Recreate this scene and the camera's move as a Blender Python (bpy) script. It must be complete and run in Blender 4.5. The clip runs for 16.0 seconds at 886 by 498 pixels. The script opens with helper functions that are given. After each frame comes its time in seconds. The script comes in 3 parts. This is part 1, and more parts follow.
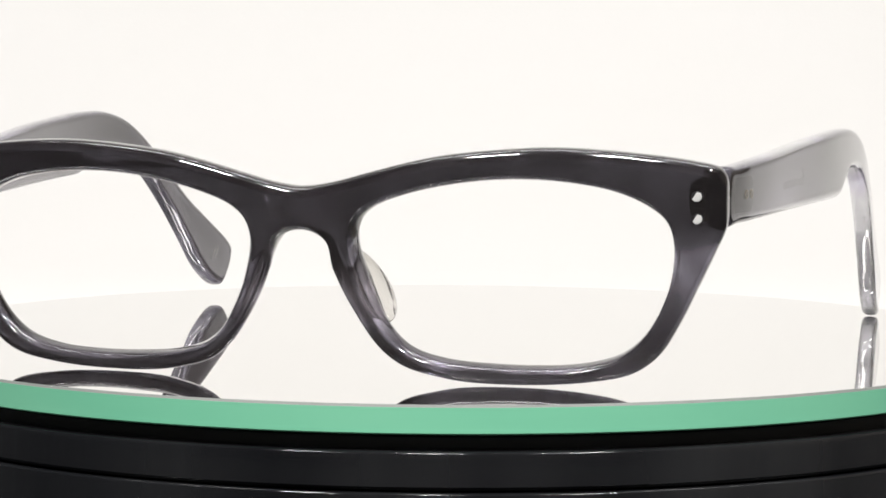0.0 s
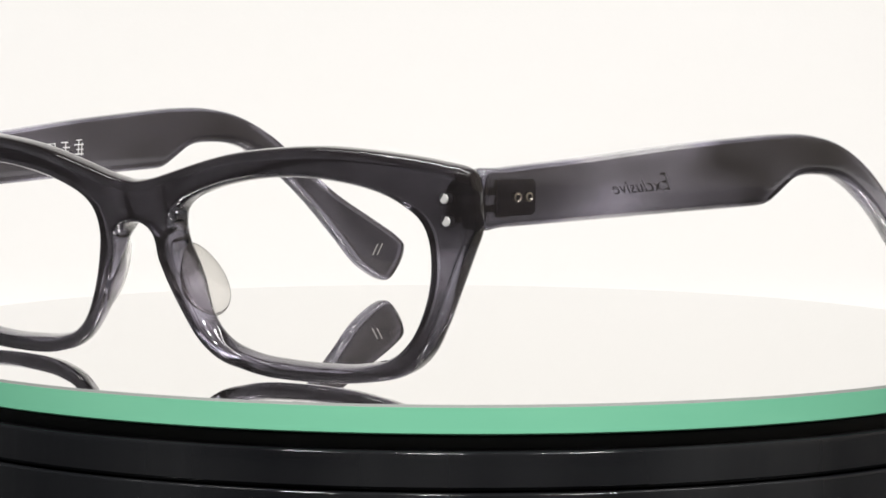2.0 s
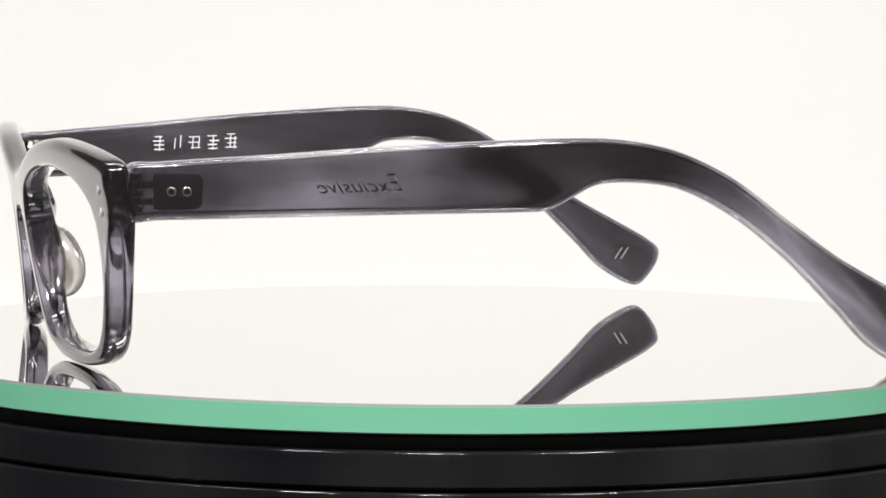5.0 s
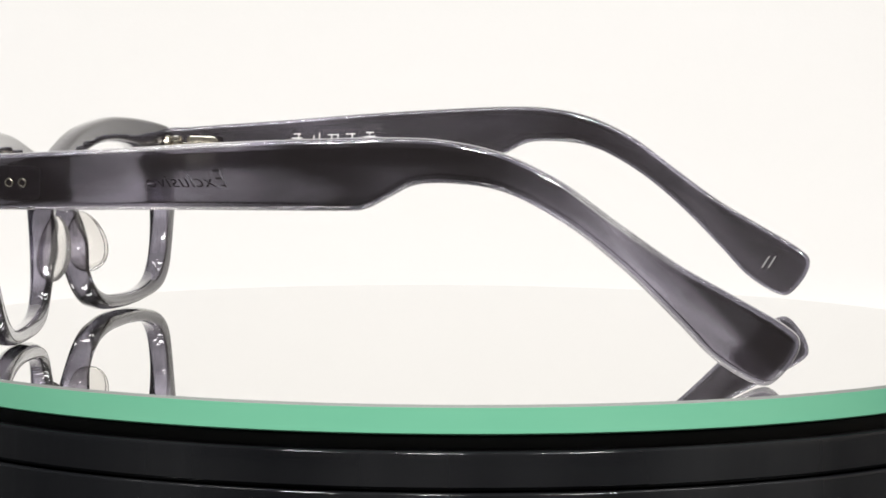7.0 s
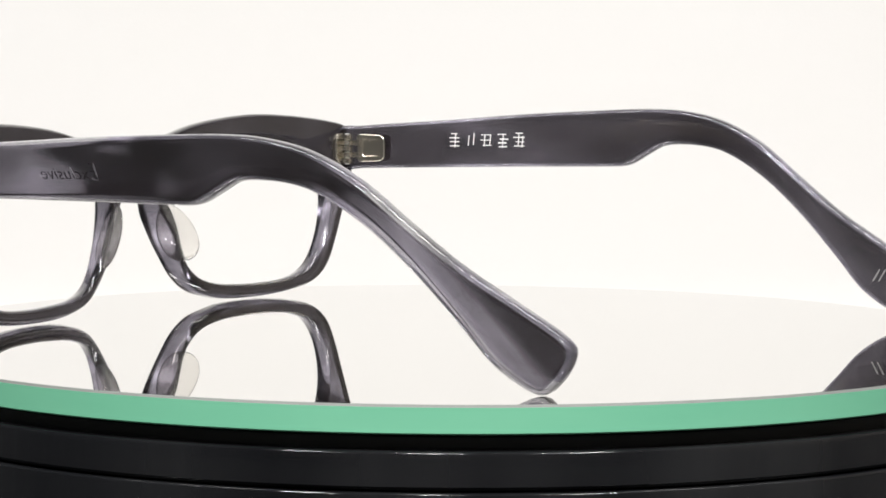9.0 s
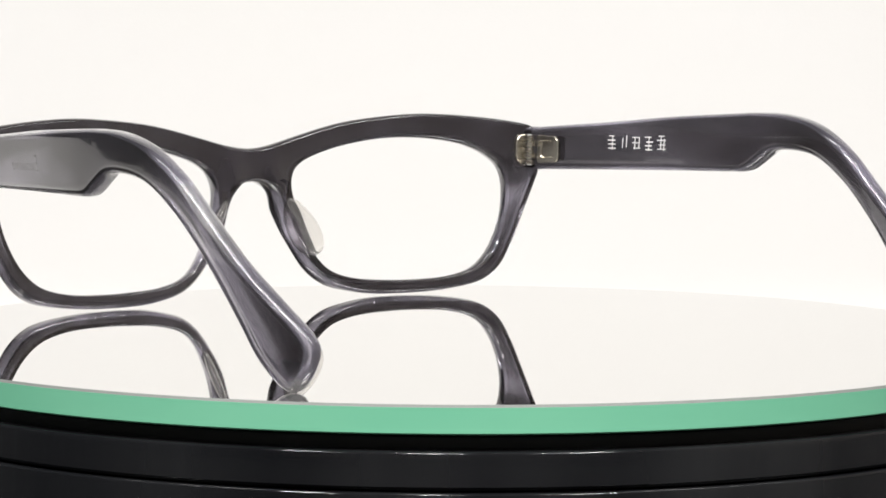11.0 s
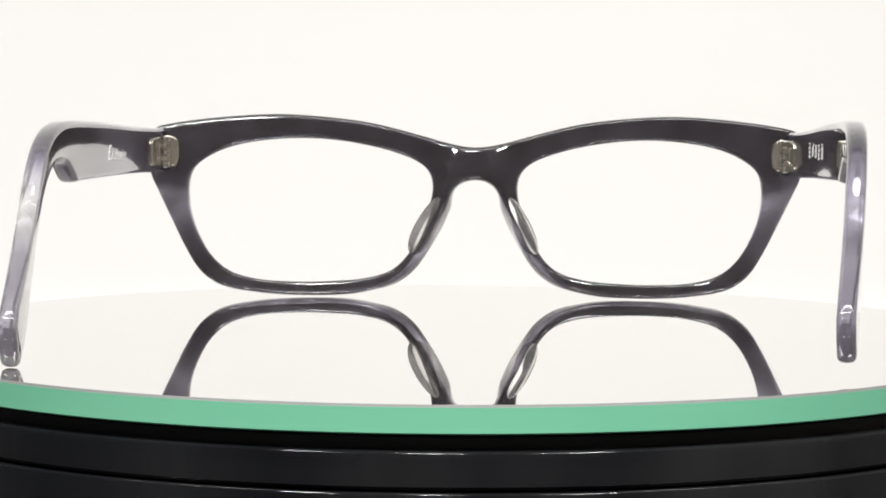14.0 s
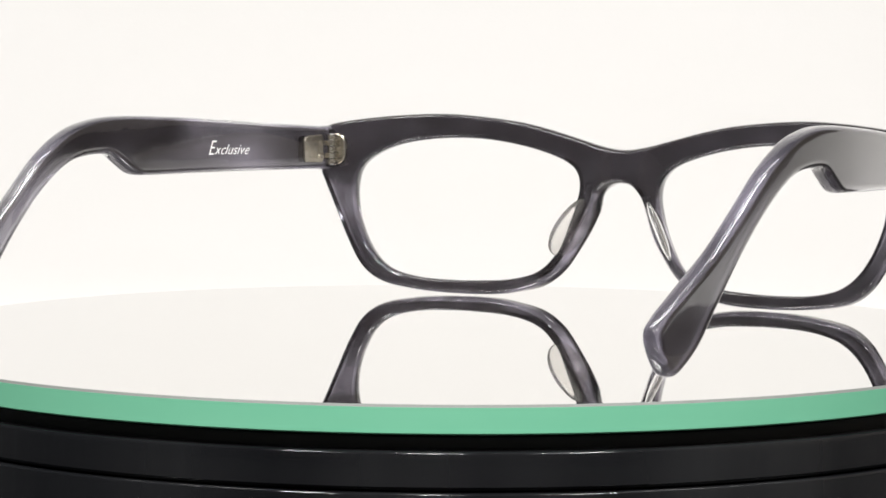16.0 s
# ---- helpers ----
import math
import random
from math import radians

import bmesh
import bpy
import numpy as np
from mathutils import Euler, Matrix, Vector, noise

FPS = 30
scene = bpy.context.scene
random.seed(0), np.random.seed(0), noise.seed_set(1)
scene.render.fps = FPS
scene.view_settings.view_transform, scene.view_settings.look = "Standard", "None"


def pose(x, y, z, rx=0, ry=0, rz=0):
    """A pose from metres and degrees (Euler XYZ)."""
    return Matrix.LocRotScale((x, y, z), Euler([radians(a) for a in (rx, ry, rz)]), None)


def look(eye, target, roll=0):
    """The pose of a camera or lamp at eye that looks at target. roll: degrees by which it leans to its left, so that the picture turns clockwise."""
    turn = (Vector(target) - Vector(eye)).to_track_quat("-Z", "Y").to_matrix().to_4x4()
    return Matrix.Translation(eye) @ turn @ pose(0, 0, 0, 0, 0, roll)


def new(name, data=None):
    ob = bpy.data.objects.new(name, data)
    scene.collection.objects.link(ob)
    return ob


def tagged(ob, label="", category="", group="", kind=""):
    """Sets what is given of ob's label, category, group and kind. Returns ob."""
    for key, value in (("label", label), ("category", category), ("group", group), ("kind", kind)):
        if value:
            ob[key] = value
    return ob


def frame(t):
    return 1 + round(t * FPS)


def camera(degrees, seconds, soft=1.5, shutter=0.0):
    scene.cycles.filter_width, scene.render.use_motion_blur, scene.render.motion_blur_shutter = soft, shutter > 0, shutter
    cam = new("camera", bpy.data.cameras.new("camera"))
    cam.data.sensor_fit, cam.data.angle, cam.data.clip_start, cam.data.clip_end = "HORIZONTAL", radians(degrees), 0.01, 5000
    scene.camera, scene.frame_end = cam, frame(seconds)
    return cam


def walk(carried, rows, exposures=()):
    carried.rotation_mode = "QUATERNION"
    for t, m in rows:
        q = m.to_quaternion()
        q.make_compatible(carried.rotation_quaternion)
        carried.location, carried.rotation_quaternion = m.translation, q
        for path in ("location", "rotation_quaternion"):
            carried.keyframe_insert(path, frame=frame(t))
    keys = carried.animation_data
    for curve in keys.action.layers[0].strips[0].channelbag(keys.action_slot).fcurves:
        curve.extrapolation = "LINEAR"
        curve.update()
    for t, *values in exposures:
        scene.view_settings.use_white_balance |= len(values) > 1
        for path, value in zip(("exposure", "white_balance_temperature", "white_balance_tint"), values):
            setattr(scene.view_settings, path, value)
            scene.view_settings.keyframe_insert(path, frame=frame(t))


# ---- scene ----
# Turntable axis at the origin, plate top at z = 0, camera on the -y side.
cam = camera(16.912, 16.0, soft=1.6)
EYE = (0.0, -0.53137, 0.05548)
AIM = Vector((-math.sin(0.00164) * math.cos(0.07558), math.cos(0.00164) * math.cos(0.07558), -math.sin(0.07558)))
STAND = look(EYE, Vector(EYE) + AIM, 0.3143)
walk(cam, [(0.0, STAND), (16.0, STAND)])

# ---- light ----
world = bpy.data.worlds.new("room_light")
world.use_nodes = True
scene.world = world
world.node_tree.nodes["Background"].inputs[0].default_value = (1.0, 0.985, 0.96, 1)
world.node_tree.nodes["Background"].inputs[1].default_value = 0.25


def area_lamp(name, at, to, wide, deep, watts, colour=(1.0, 0.988, 0.972)):
    data = bpy.data.lights.new(name, "AREA")
    data.shape, data.size, data.size_y = "RECTANGLE", wide, deep
    data.energy, data.color = watts, colour
    ob = new(name, data)
    ob.matrix_world = look(at, to)
    return ob


# Unseen lamp added to bring the backdrop up to white.
area_lamp("backdrop_fill", (0.0, 0.20, 1.10), (0.0, 1.15, 0.25), 1.6, 0.10, 5.25)
area_lamp("strip_lamp", (0.0, -0.02, 0.80), (0.0, 0.0, 0.0), 0.9, 0.05, 3.0)
for x, watts in ((-0.62, 12.0), (-0.05, 13.0), (0.55, 15.0)):
    area_lamp("room_lamp", (x, -1.0, 1.22), (0.0, 0.0, 0.0), 0.20, 0.06, watts)

# ---- materials ----


def shader(name, colour, rough=0.5, metal=0.0, transmit=0.0, ior=1.5, coat=0.0):
    mat = bpy.data.materials.new(name)
    mat.use_nodes = True
    p = mat.node_tree.nodes["Principled BSDF"]
    p.inputs["Base Color"].default_value = (*colour, 1)
    p.inputs["Roughness"].default_value = rough
    p.inputs["Metallic"].default_value = metal
    p.inputs["Transmission Weight"].default_value = transmit
    p.inputs["IOR"].default_value = ior
    p.inputs["Coat Weight"].default_value = coat
    return mat, mat.node_tree, p


def noise_node(tree, scale, size, detail=3.0, turn=(0, 0, 0), offset=(0, 0, 0), source=None):
    where = tree.nodes.new("ShaderNodeTexCoord")
    mapping = tree.nodes.new("ShaderNodeMapping")
    mapping.inputs["Scale"].default_value = size
    mapping.inputs["Rotation"].default_value = [radians(a) for a in turn]
    mapping.inputs["Location"].default_value = offset
    tex = tree.nodes.new("ShaderNodeTexNoise")
    tex.inputs["Scale"].default_value = scale
    tex.inputs["Detail"].default_value = detail
    tree.links.new(source or where.outputs["Object"], mapping.inputs["Vector"])
    tree.links.new(mapping.outputs["Vector"], tex.inputs["Vector"])
    return tex


def ramp(tree, source, stops):
    node = tree.nodes.new("ShaderNodeValToRGB")
    ends = node.color_ramp.elements
    while len(ends) < len(stops):
        ends.new(0.5)
    for e, (at, colour) in zip(ends, stops):
        e.position, e.color = at, (*colour, 1)
    tree.links.new(source, node.inputs["Fac"])
    return node


def relief(tree, p, source, strength, distance):
    bump = tree.nodes.new("ShaderNodeBump")
    bump.inputs["Strength"].default_value = strength
    bump.inputs["Distance"].default_value = distance
    tree.links.new(source, bump.inputs["Height"])
    tree.links.new(bump.outputs["Normal"], p.inputs["Normal"])


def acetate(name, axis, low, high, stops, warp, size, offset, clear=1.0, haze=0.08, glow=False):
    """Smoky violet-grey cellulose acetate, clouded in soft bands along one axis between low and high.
    clear: how much lighter it is, for edge copies with light painted in; haze: the share of light that it scatters
    back; glow: it scatters in the tint of its bands, to paint pale lit edges."""
    mat, tree, p = shader(name, (0.05, 0.05, 0.06), 0.035, 0, 1.0, 1.49)
    where = tree.nodes.new("ShaderNodeAttribute")
    where.attribute_name = "sheet"
    split = tree.nodes.new("ShaderNodeSeparateXYZ")
    tree.links.new(where.outputs["Vector"], split.inputs[0])
    cloud = noise_node(tree, 1.0, size, 3.0, (0, 0, 0), offset, where.outputs["Vector"])
    cloud.inputs["Distortion"].default_value = 0.8
    shift = tree.nodes.new("ShaderNodeMapRange")
    shift.inputs["To Min"].default_value, shift.inputs["To Max"].default_value = -warp, warp
    tree.links.new(cloud.outputs["Fac"], shift.inputs["Value"])
    along = tree.nodes.new("ShaderNodeMapRange")
    along.inputs["From Min"].default_value, along.inputs["From Max"].default_value = low, high
    tree.links.new(split.outputs[axis], along.inputs["Value"])
    both = tree.nodes.new("ShaderNodeMath")
    tree.links.new(along.outputs["Result"], both.inputs[0])
    tree.links.new(shift.outputs["Result"], both.inputs[1])
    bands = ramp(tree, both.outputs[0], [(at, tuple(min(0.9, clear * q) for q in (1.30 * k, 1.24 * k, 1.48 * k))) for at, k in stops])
    bands.color_ramp.interpolation = "EASE"
    streak = ramp(tree, noise_node(tree, 1.0, [2.2 * size[0], 1.3 * size[1], 2.6 * size[2]], 2.5, (0, 0, 0), offset, where.outputs["Vector"]).outputs["Fac"], [(0.3, (0.48, 0.47, 0.49)), (0.5, (0.95, 0.95, 0.95)), (0.7, (1.6, 1.57, 1.64))])
    mix = tree.nodes.new("ShaderNodeMix")
    mix.data_type, mix.blend_type = "RGBA", "MULTIPLY"
    mix.inputs[0].default_value = 1.0
    tree.links.new(bands.outputs["Color"], mix.inputs[6])
    tree.links.new(streak.outputs["Color"], mix.inputs[7])
    tree.links.new(mix.outputs[2], p.inputs["Base Color"])
    wear = noise_node(tree, 260.0, (1, 1, 1), 4.0)
    rough = tree.nodes.new("ShaderNodeMapRange")
    rough.inputs["To Min"].default_value, rough.inputs["To Max"].default_value = 0.05, 0.11
    tree.links.new(wear.outputs["Fac"], rough.inputs["Value"])
    tree.links.new(rough.outputs["Result"], p.inputs["Roughness"])
    gloss = tree.nodes.new("ShaderNodeMapRange")
    gloss.inputs["To Min"].default_value, gloss.inputs["To Max"].default_value = 0.01, 0.05
    tree.links.new(wear.outputs["Fac"], gloss.inputs["Value"])
    p.inputs["Coat Weight"].default_value = 1.0
    p.inputs["Coat IOR"].default_value = 1.49
    p.inputs["Specular IOR Level"].default_value = 0.2
    tree.links.new(gloss.outputs["Result"], p.inputs["Coat Roughness"])
    milky = tree.nodes.new("ShaderNodeBsdfPrincipled")
    milky.inputs["Base Color"].default_value = (0.115, 0.096, 0.100, 1)
    milky.inputs["IOR"].default_value = 1.49
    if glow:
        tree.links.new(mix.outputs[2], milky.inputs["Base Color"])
    tree.links.new(gloss.outputs["Result"], milky.inputs["Roughness"])
    blend = tree.nodes.new("ShaderNodeMixShader")
    blend.inputs[0].default_value = haze
    tree.links.new(p.outputs[0], blend.inputs[1])
    tree.links.new(milky.outputs[0], blend.inputs[2])
    tree.links.new(blend.outputs[0], tree.nodes["Material Output"].inputs["Surface"])
    return mat


FRONT_BANDS = [(0.0, 0.028), (0.14, 0.032), (0.30, 0.07), (0.44, 0.12), (0.52, 0.20), (0.58, 0.065), (0.68, 0.024), (0.80, 0.030), (1.0, 0.018)]
TEMPLE_BANDS = [(0.0, 0.06), (0.07, 0.05), (0.12, 0.11), (0.17, 0.16), (0.22, 0.14), (0.30, 0.13), (0.35, 0.06), (0.39, 0.012), (0.47, 0.03), (0.56, 0.012), (0.66, 0.08), (0.73, 0.18),
                (0.82, 0.28), (0.90, 0.24), (0.97, 0.05), (1.0, 0.03)]
FRONT_ACETATE = acetate("front_acetate", "Z", 0.0, 0.040, FRONT_BANDS, 0.11, (70, 40, 50), (2.1, 0.4, 5.3), 1.0, 0.10)
# Lighter copy for the edges: light passing through is painted into its colour.
FRONT_LIT_EDGE = acetate("front_acetate_lit_edge", "Z", 0.0, 0.040, [(at, 0.7 * k + 0.035) for at, k in FRONT_BANDS], 0.11, (70, 40, 50), (2.1, 0.4, 5.3), 2.8, 0.05)
TEMPLE_ACETATE = acetate("temple_acetate", "Y", 0.0, 0.140, TEMPLE_BANDS, 0.09, (30, 30, 80), (0.3, 1.7, 0.2), 1.0, 0.11)
# Temple edges likewise: a paler copy with light painted in.
TEMPLE_LIT_EDGE = acetate("temple_acetate_lit_edge", "Y", 0.0, 0.140, [(at, 1.1 * k + 0.016) for at, k in TEMPLE_BANDS], 0.09, (30, 30, 80), (0.3, 1.7, 0.2), 5.0, 0.20, True)
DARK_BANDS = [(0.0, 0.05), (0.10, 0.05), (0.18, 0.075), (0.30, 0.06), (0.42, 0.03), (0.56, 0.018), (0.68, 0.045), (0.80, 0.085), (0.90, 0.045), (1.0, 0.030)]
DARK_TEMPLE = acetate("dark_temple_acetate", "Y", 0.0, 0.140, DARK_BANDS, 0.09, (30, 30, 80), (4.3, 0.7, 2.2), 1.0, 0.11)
# Paler copy of the dark temple for its edges, light painted in.
DARK_LIT_EDGE = acetate("dark_acetate_lit_edge", "Y", 0.0, 0.140, [(at, 1.1 * k + 0.010) for at, k in DARK_BANDS], 0.09, (30, 30, 80), (4.3, 0.7, 2.2), 5.0, 0.20, True)
PAD_ACETATE = shader("clear_acetate", (0.84, 0.82, 0.79), 0.10, 0, 0.91, 1.30)[0]
METAL, m_tree, m_p = shader("nickel_silver", (0.66, 0.61, 0.52), 0.27, 1.0)
relief(m_tree, m_p, noise_node(m_tree, 900.0, (1, 1, 1)).outputs["Fac"], 0.15, 0.0002)
STEEL = shader("polished_rivet", (0.88, 0.87, 0.85), 0.35, 0.25)[0]
CORE = shader("hinge_recess", (0.26, 0.24, 0.26), 0.3, 0, 0.5, 1.49)[0]
FAINT = shader("grey_foil", (0.22, 0.215, 0.21), 0.4)[0]
MARK = shader("dull_silver_foil", (0.74, 0.74, 0.73), 0.4)[0]
# Near-black for letter backs: their unlit look painted into the colour.
BACK_SHADE = shader("letter_back_shade", (0.012, 0.011, 0.012), 0.5)[0]
FOIL = shader("silver_foil", (0.93, 0.93, 0.92), 0.4, 0.0)[0]
MIRROR, mi_tree, mi_p = shader("silvered_glass", (0.930, 0.925, 0.905), 0.0, 1.0)
GREEN, g_tree, g_p = shader("green_glass_edge", (0.22, 0.62, 0.40), 0.22)
tint = ramp(g_tree, noise_node(g_tree, 22.0, (1, 1, 3), 3.0).outputs["Fac"], [(0.3, (0.20, 0.60, 0.385)), (0.7, (0.245, 0.65, 0.425))])
g_tree.links.new(tint.outputs["Color"], g_p.inputs["Base Color"])
BEVEL = shader("ground_glass_arris", (0.20, 0.215, 0.20), 0.4)[0]
BLACK, b_tree, b_p = shader("black_gloss_plastic", (0.008, 0.0085, 0.010), 0.13)
b_noise = noise_node(b_tree, 26.0, (1, 1, 0.08), 7.0)
relief(b_tree, b_p, b_noise.outputs["Fac"], 0.5, 0.004)
b_smudge = b_tree.nodes.new("ShaderNodeMapRange")
b_smudge.inputs["From Min"].default_value, b_smudge.inputs["From Max"].default_value = 0.35, 0.7
b_smudge.inputs["To Min"].default_value, b_smudge.inputs["To Max"].default_value = 0.03, 0.13
b_tree.links.new(noise_node(b_tree, 18.0, (1, 1, 2.5), 4.0).outputs["Fac"], b_smudge.inputs["Value"])
b_tree.links.new(b_smudge.outputs["Result"], b_p.inputs["Roughness"])
# Upright streaks painted into the base colour stand in for soft reflections.
b_sheen = ramp(b_tree, noise_node(b_tree, 30.0, (1, 1, 0.12), 4.0).outputs["Fac"], [(0.35, (0.006, 0.0065, 0.008)), (0.68, (0.021, 0.0215, 0.023))])
b_tree.links.new(b_sheen.outputs["Color"], b_p.inputs["Base Color"])
# Black painted in for the shade of the gap under the plate.
GAP = shader("shadow_gap_black", (0.014, 0.014, 0.014), 0.6)[0]
PAPER, pa_tree, pa_p = shader("white_backdrop_paper", (0.81, 0.79, 0.765), 0.8)
tone = ramp(pa_tree, noise_node(pa_tree, 3.0, (1, 1, 1), 4.0).outputs["Fac"], [(0.3, (0.81, 0.795, 0.775)), (0.7, (0.83, 0.815, 0.80))])
pa_tree.links.new(tone.outputs["Color"], pa_p.inputs["Base Color"])
relief(pa_tree, pa_p, noise_node(pa_tree, 400.0, (1, 1, 1), 4.0).outputs["Fac"], 0.05, 0.001)
DESK, d_tree, d_p = shader("dark_desk_laminate", (0.03, 0.028, 0.027), 0.4)
grain = ramp(d_tree, noise_node(d_tree, 12.0, (1, 9, 1), 5.0).outputs["Fac"], [(0.3, (0.010, 0.009, 0.009)), (0.7, (0.024, 0.022, 0.020))])
d_tree.links.new(grain.outputs["Color"], d_p.inputs["Base Color"])
WALL, w_tree, w_p = shader("grey_plaster", (0.20, 0.19, 0.185), 0.85)
relief(w_tree, w_p, noise_node(w_tree, 30.0, (1, 1, 1), 6.0).outputs["Fac"], 0.2, 0.01)

# Unseen side walls, coloured to put warm and cool reflections in the base.
WARM_REFLECTION_WALL, ww_tree, ww_p = shader("warm_reflection_plaster", (0.55, 0.50, 0.44), 0.85)
relief(ww_tree, ww_p, noise_node(ww_tree, 30.0, (1, 1, 1), 6.0).outputs["Fac"], 0.2, 0.01)
COOL_REFLECTION_WALL, cw_tree, cw_p = shader("cool_reflection_plaster", (0.16, 0.175, 0.19), 0.85)
relief(cw_tree, cw_p, noise_node(cw_tree, 30.0, (1, 1, 1), 6.0).outputs["Fac"], 0.2, 0.01)

# ---- mesh helpers ----
from mathutils.geometry import delaunay_2d_cdt


def part(name, bm, material, parent=None, label="", sharp=35, rim=None):
    mesh = bpy.data.meshes.new(name)
    bmesh.ops.recalc_face_normals(bm, faces=bm.faces)
    bm.to_mesh(mesh)
    bm.free()
    mesh.shade_smooth()
    mesh.set_sharp_from_angle(angle=radians(sharp))
    mesh.materials.append(material)
    if rim:
        mesh.materials.append(rim)
    ob = new(name, mesh)
    ob.parent = parent
    if label:
        tagged(ob, label)
    return ob


def box(bm, x0, x1, y0, y1, z0, z1, bevel=0.0):
    made = bmesh.ops.create_cube(bm, size=1.0)["verts"]
    for v in made:
        v.co = Vector((x0 + (v.co.x + 0.5) * (x1 - x0), y0 + (v.co.y + 0.5) * (y1 - y0), z0 + (v.co.z + 0.5) * (z1 - z0)))
    if bevel:
        edges = list({e for v in made for e in v.link_edges})
        bmesh.ops.bevel(bm, geom=edges, offset=bevel, segments=2, profile=0.5, affect="EDGES")


def rod(bm, a, b, radius, sides=20):
    a, b = Vector(a), Vector(b)
    turn = (b - a).to_track_quat("Z", "Y").to_matrix().to_4x4()
    bmesh.ops.create_cone(bm, cap_ends=True, segments=sides, radius1=radius, radius2=radius, depth=(b - a).length,
                          matrix=Matrix.Translation((a + b) / 2) @ turn)


def lathe(bm, profile, sides=256):
    """Turn a profile of (radius, z) about the z axis."""
    rings = []
    for r, z in profile:
        if r < 1e-6:
            rings.append([bm.verts.new((0, 0, z))])
        else:
            rings.append([bm.verts.new((r * math.cos(2 * math.pi * k / sides), r * math.sin(2 * math.pi * k / sides), z)) for k in range(sides)])
    for a, b in zip(rings, rings[1:]):
        for k in range(sides):
            n = (k + 1) % sides
            if len(a) == 1:
                bm.faces.new((a[0], b[k], b[n]))
            elif len(b) == 1:
                bm.faces.new((a[k], a[n], b[0]))
            else:
                bm.faces.new((a[k], a[n], b[n], b[k]))


def smooth_loop(points, step, ease=8):
    """A closed Catmull-Rom curve through the points, at about even steps."""
    out, n = [], len(points)
    pts = [Vector(p) for p in points]
    for i in range(n):
        a, b, c, d = pts[i - 1], pts[i], pts[(i + 1) % n], pts[(i + 2) % n]
        k = max(1, round((c - b).length / step))
        t0 = 0.0
        t1 = t0 + max((b - a).length, 1e-6) ** 0.5
        t2 = t1 + max((c - b).length, 1e-6) ** 0.5
        t3 = t2 + max((d - c).length, 1e-6) ** 0.5
        for j in range(k):
            t = t1 + (t2 - t1) * j / k
            p = a * ((t1 - t) / (t1 - t0)) + b * ((t - t0) / (t1 - t0))
            q = b * ((t2 - t) / (t2 - t1)) + c * ((t - t1) / (t2 - t1))
            r = c * ((t3 - t) / (t3 - t2)) + d * ((t - t2) / (t3 - t2))
            pq = p * ((t2 - t) / (t2 - t0)) + q * ((t - t0) / (t2 - t0))
            qr = q * ((t3 - t) / (t3 - t1)) + r * ((t - t1) / (t3 - t1))
            out.append(pq * ((t2 - t) / (t2 - t1)) + qr * ((t - t1) / (t2 - t1)))
    for _ in range(ease):
        out = [(out[i - 1] + 2 * out[i] + out[(i + 1) % len(out)]) / 4 for i in range(len(out))]
    return out


def nose_side(p):
    """1 along the nose side of the rims, fading to 0 elsewhere."""
    a = max(0.0, min(1.0, (22 - abs(p.x)) / 10))
    b = max(0.0, min(1.0, (23.5 - p.y) / 5))
    return a * a * (3 - 2 * a) * b * b * (3 - 2 * b)


def inset(loop, by, inward, ease=None, flare=0.0):
    """The loop moved by that much along its normals, into the material; ease: by how many times more at each point; flare: how much the nose side stands out."""
    n, out = len(loop), []
    area = sum(loop[i - 1].x * loop[i].y - loop[i].x * loop[i - 1].y for i in range(n))
    side = (1 if area > 0 else -1) * inward
    for i in range(n):
        d = (loop[(i + 1) % n] - loop[i - 1]).normalized()
        out.append(loop[i] + Vector((-d.y, d.x)) * side * (by * (ease(loop[i]) if ease else 1.0) - (flare * nose_side(loop[i]) if flare else 0.0)))
    return out


def inside(points, loop):
    """Which of the points (an n x 2 array) lie within the closed loop."""
    x, y = points[:, 0], points[:, 1]
    hit = np.zeros(len(points), bool)
    for p, q in zip(loop, loop[1:] + loop[:1]):
        if p.y != q.y:
            across = (p.y > y) != (q.y > y)
            hit ^= across & (x < (q.x - p.x) * (y - p.y) / (q.y - p.y) + p.x)
    return hit


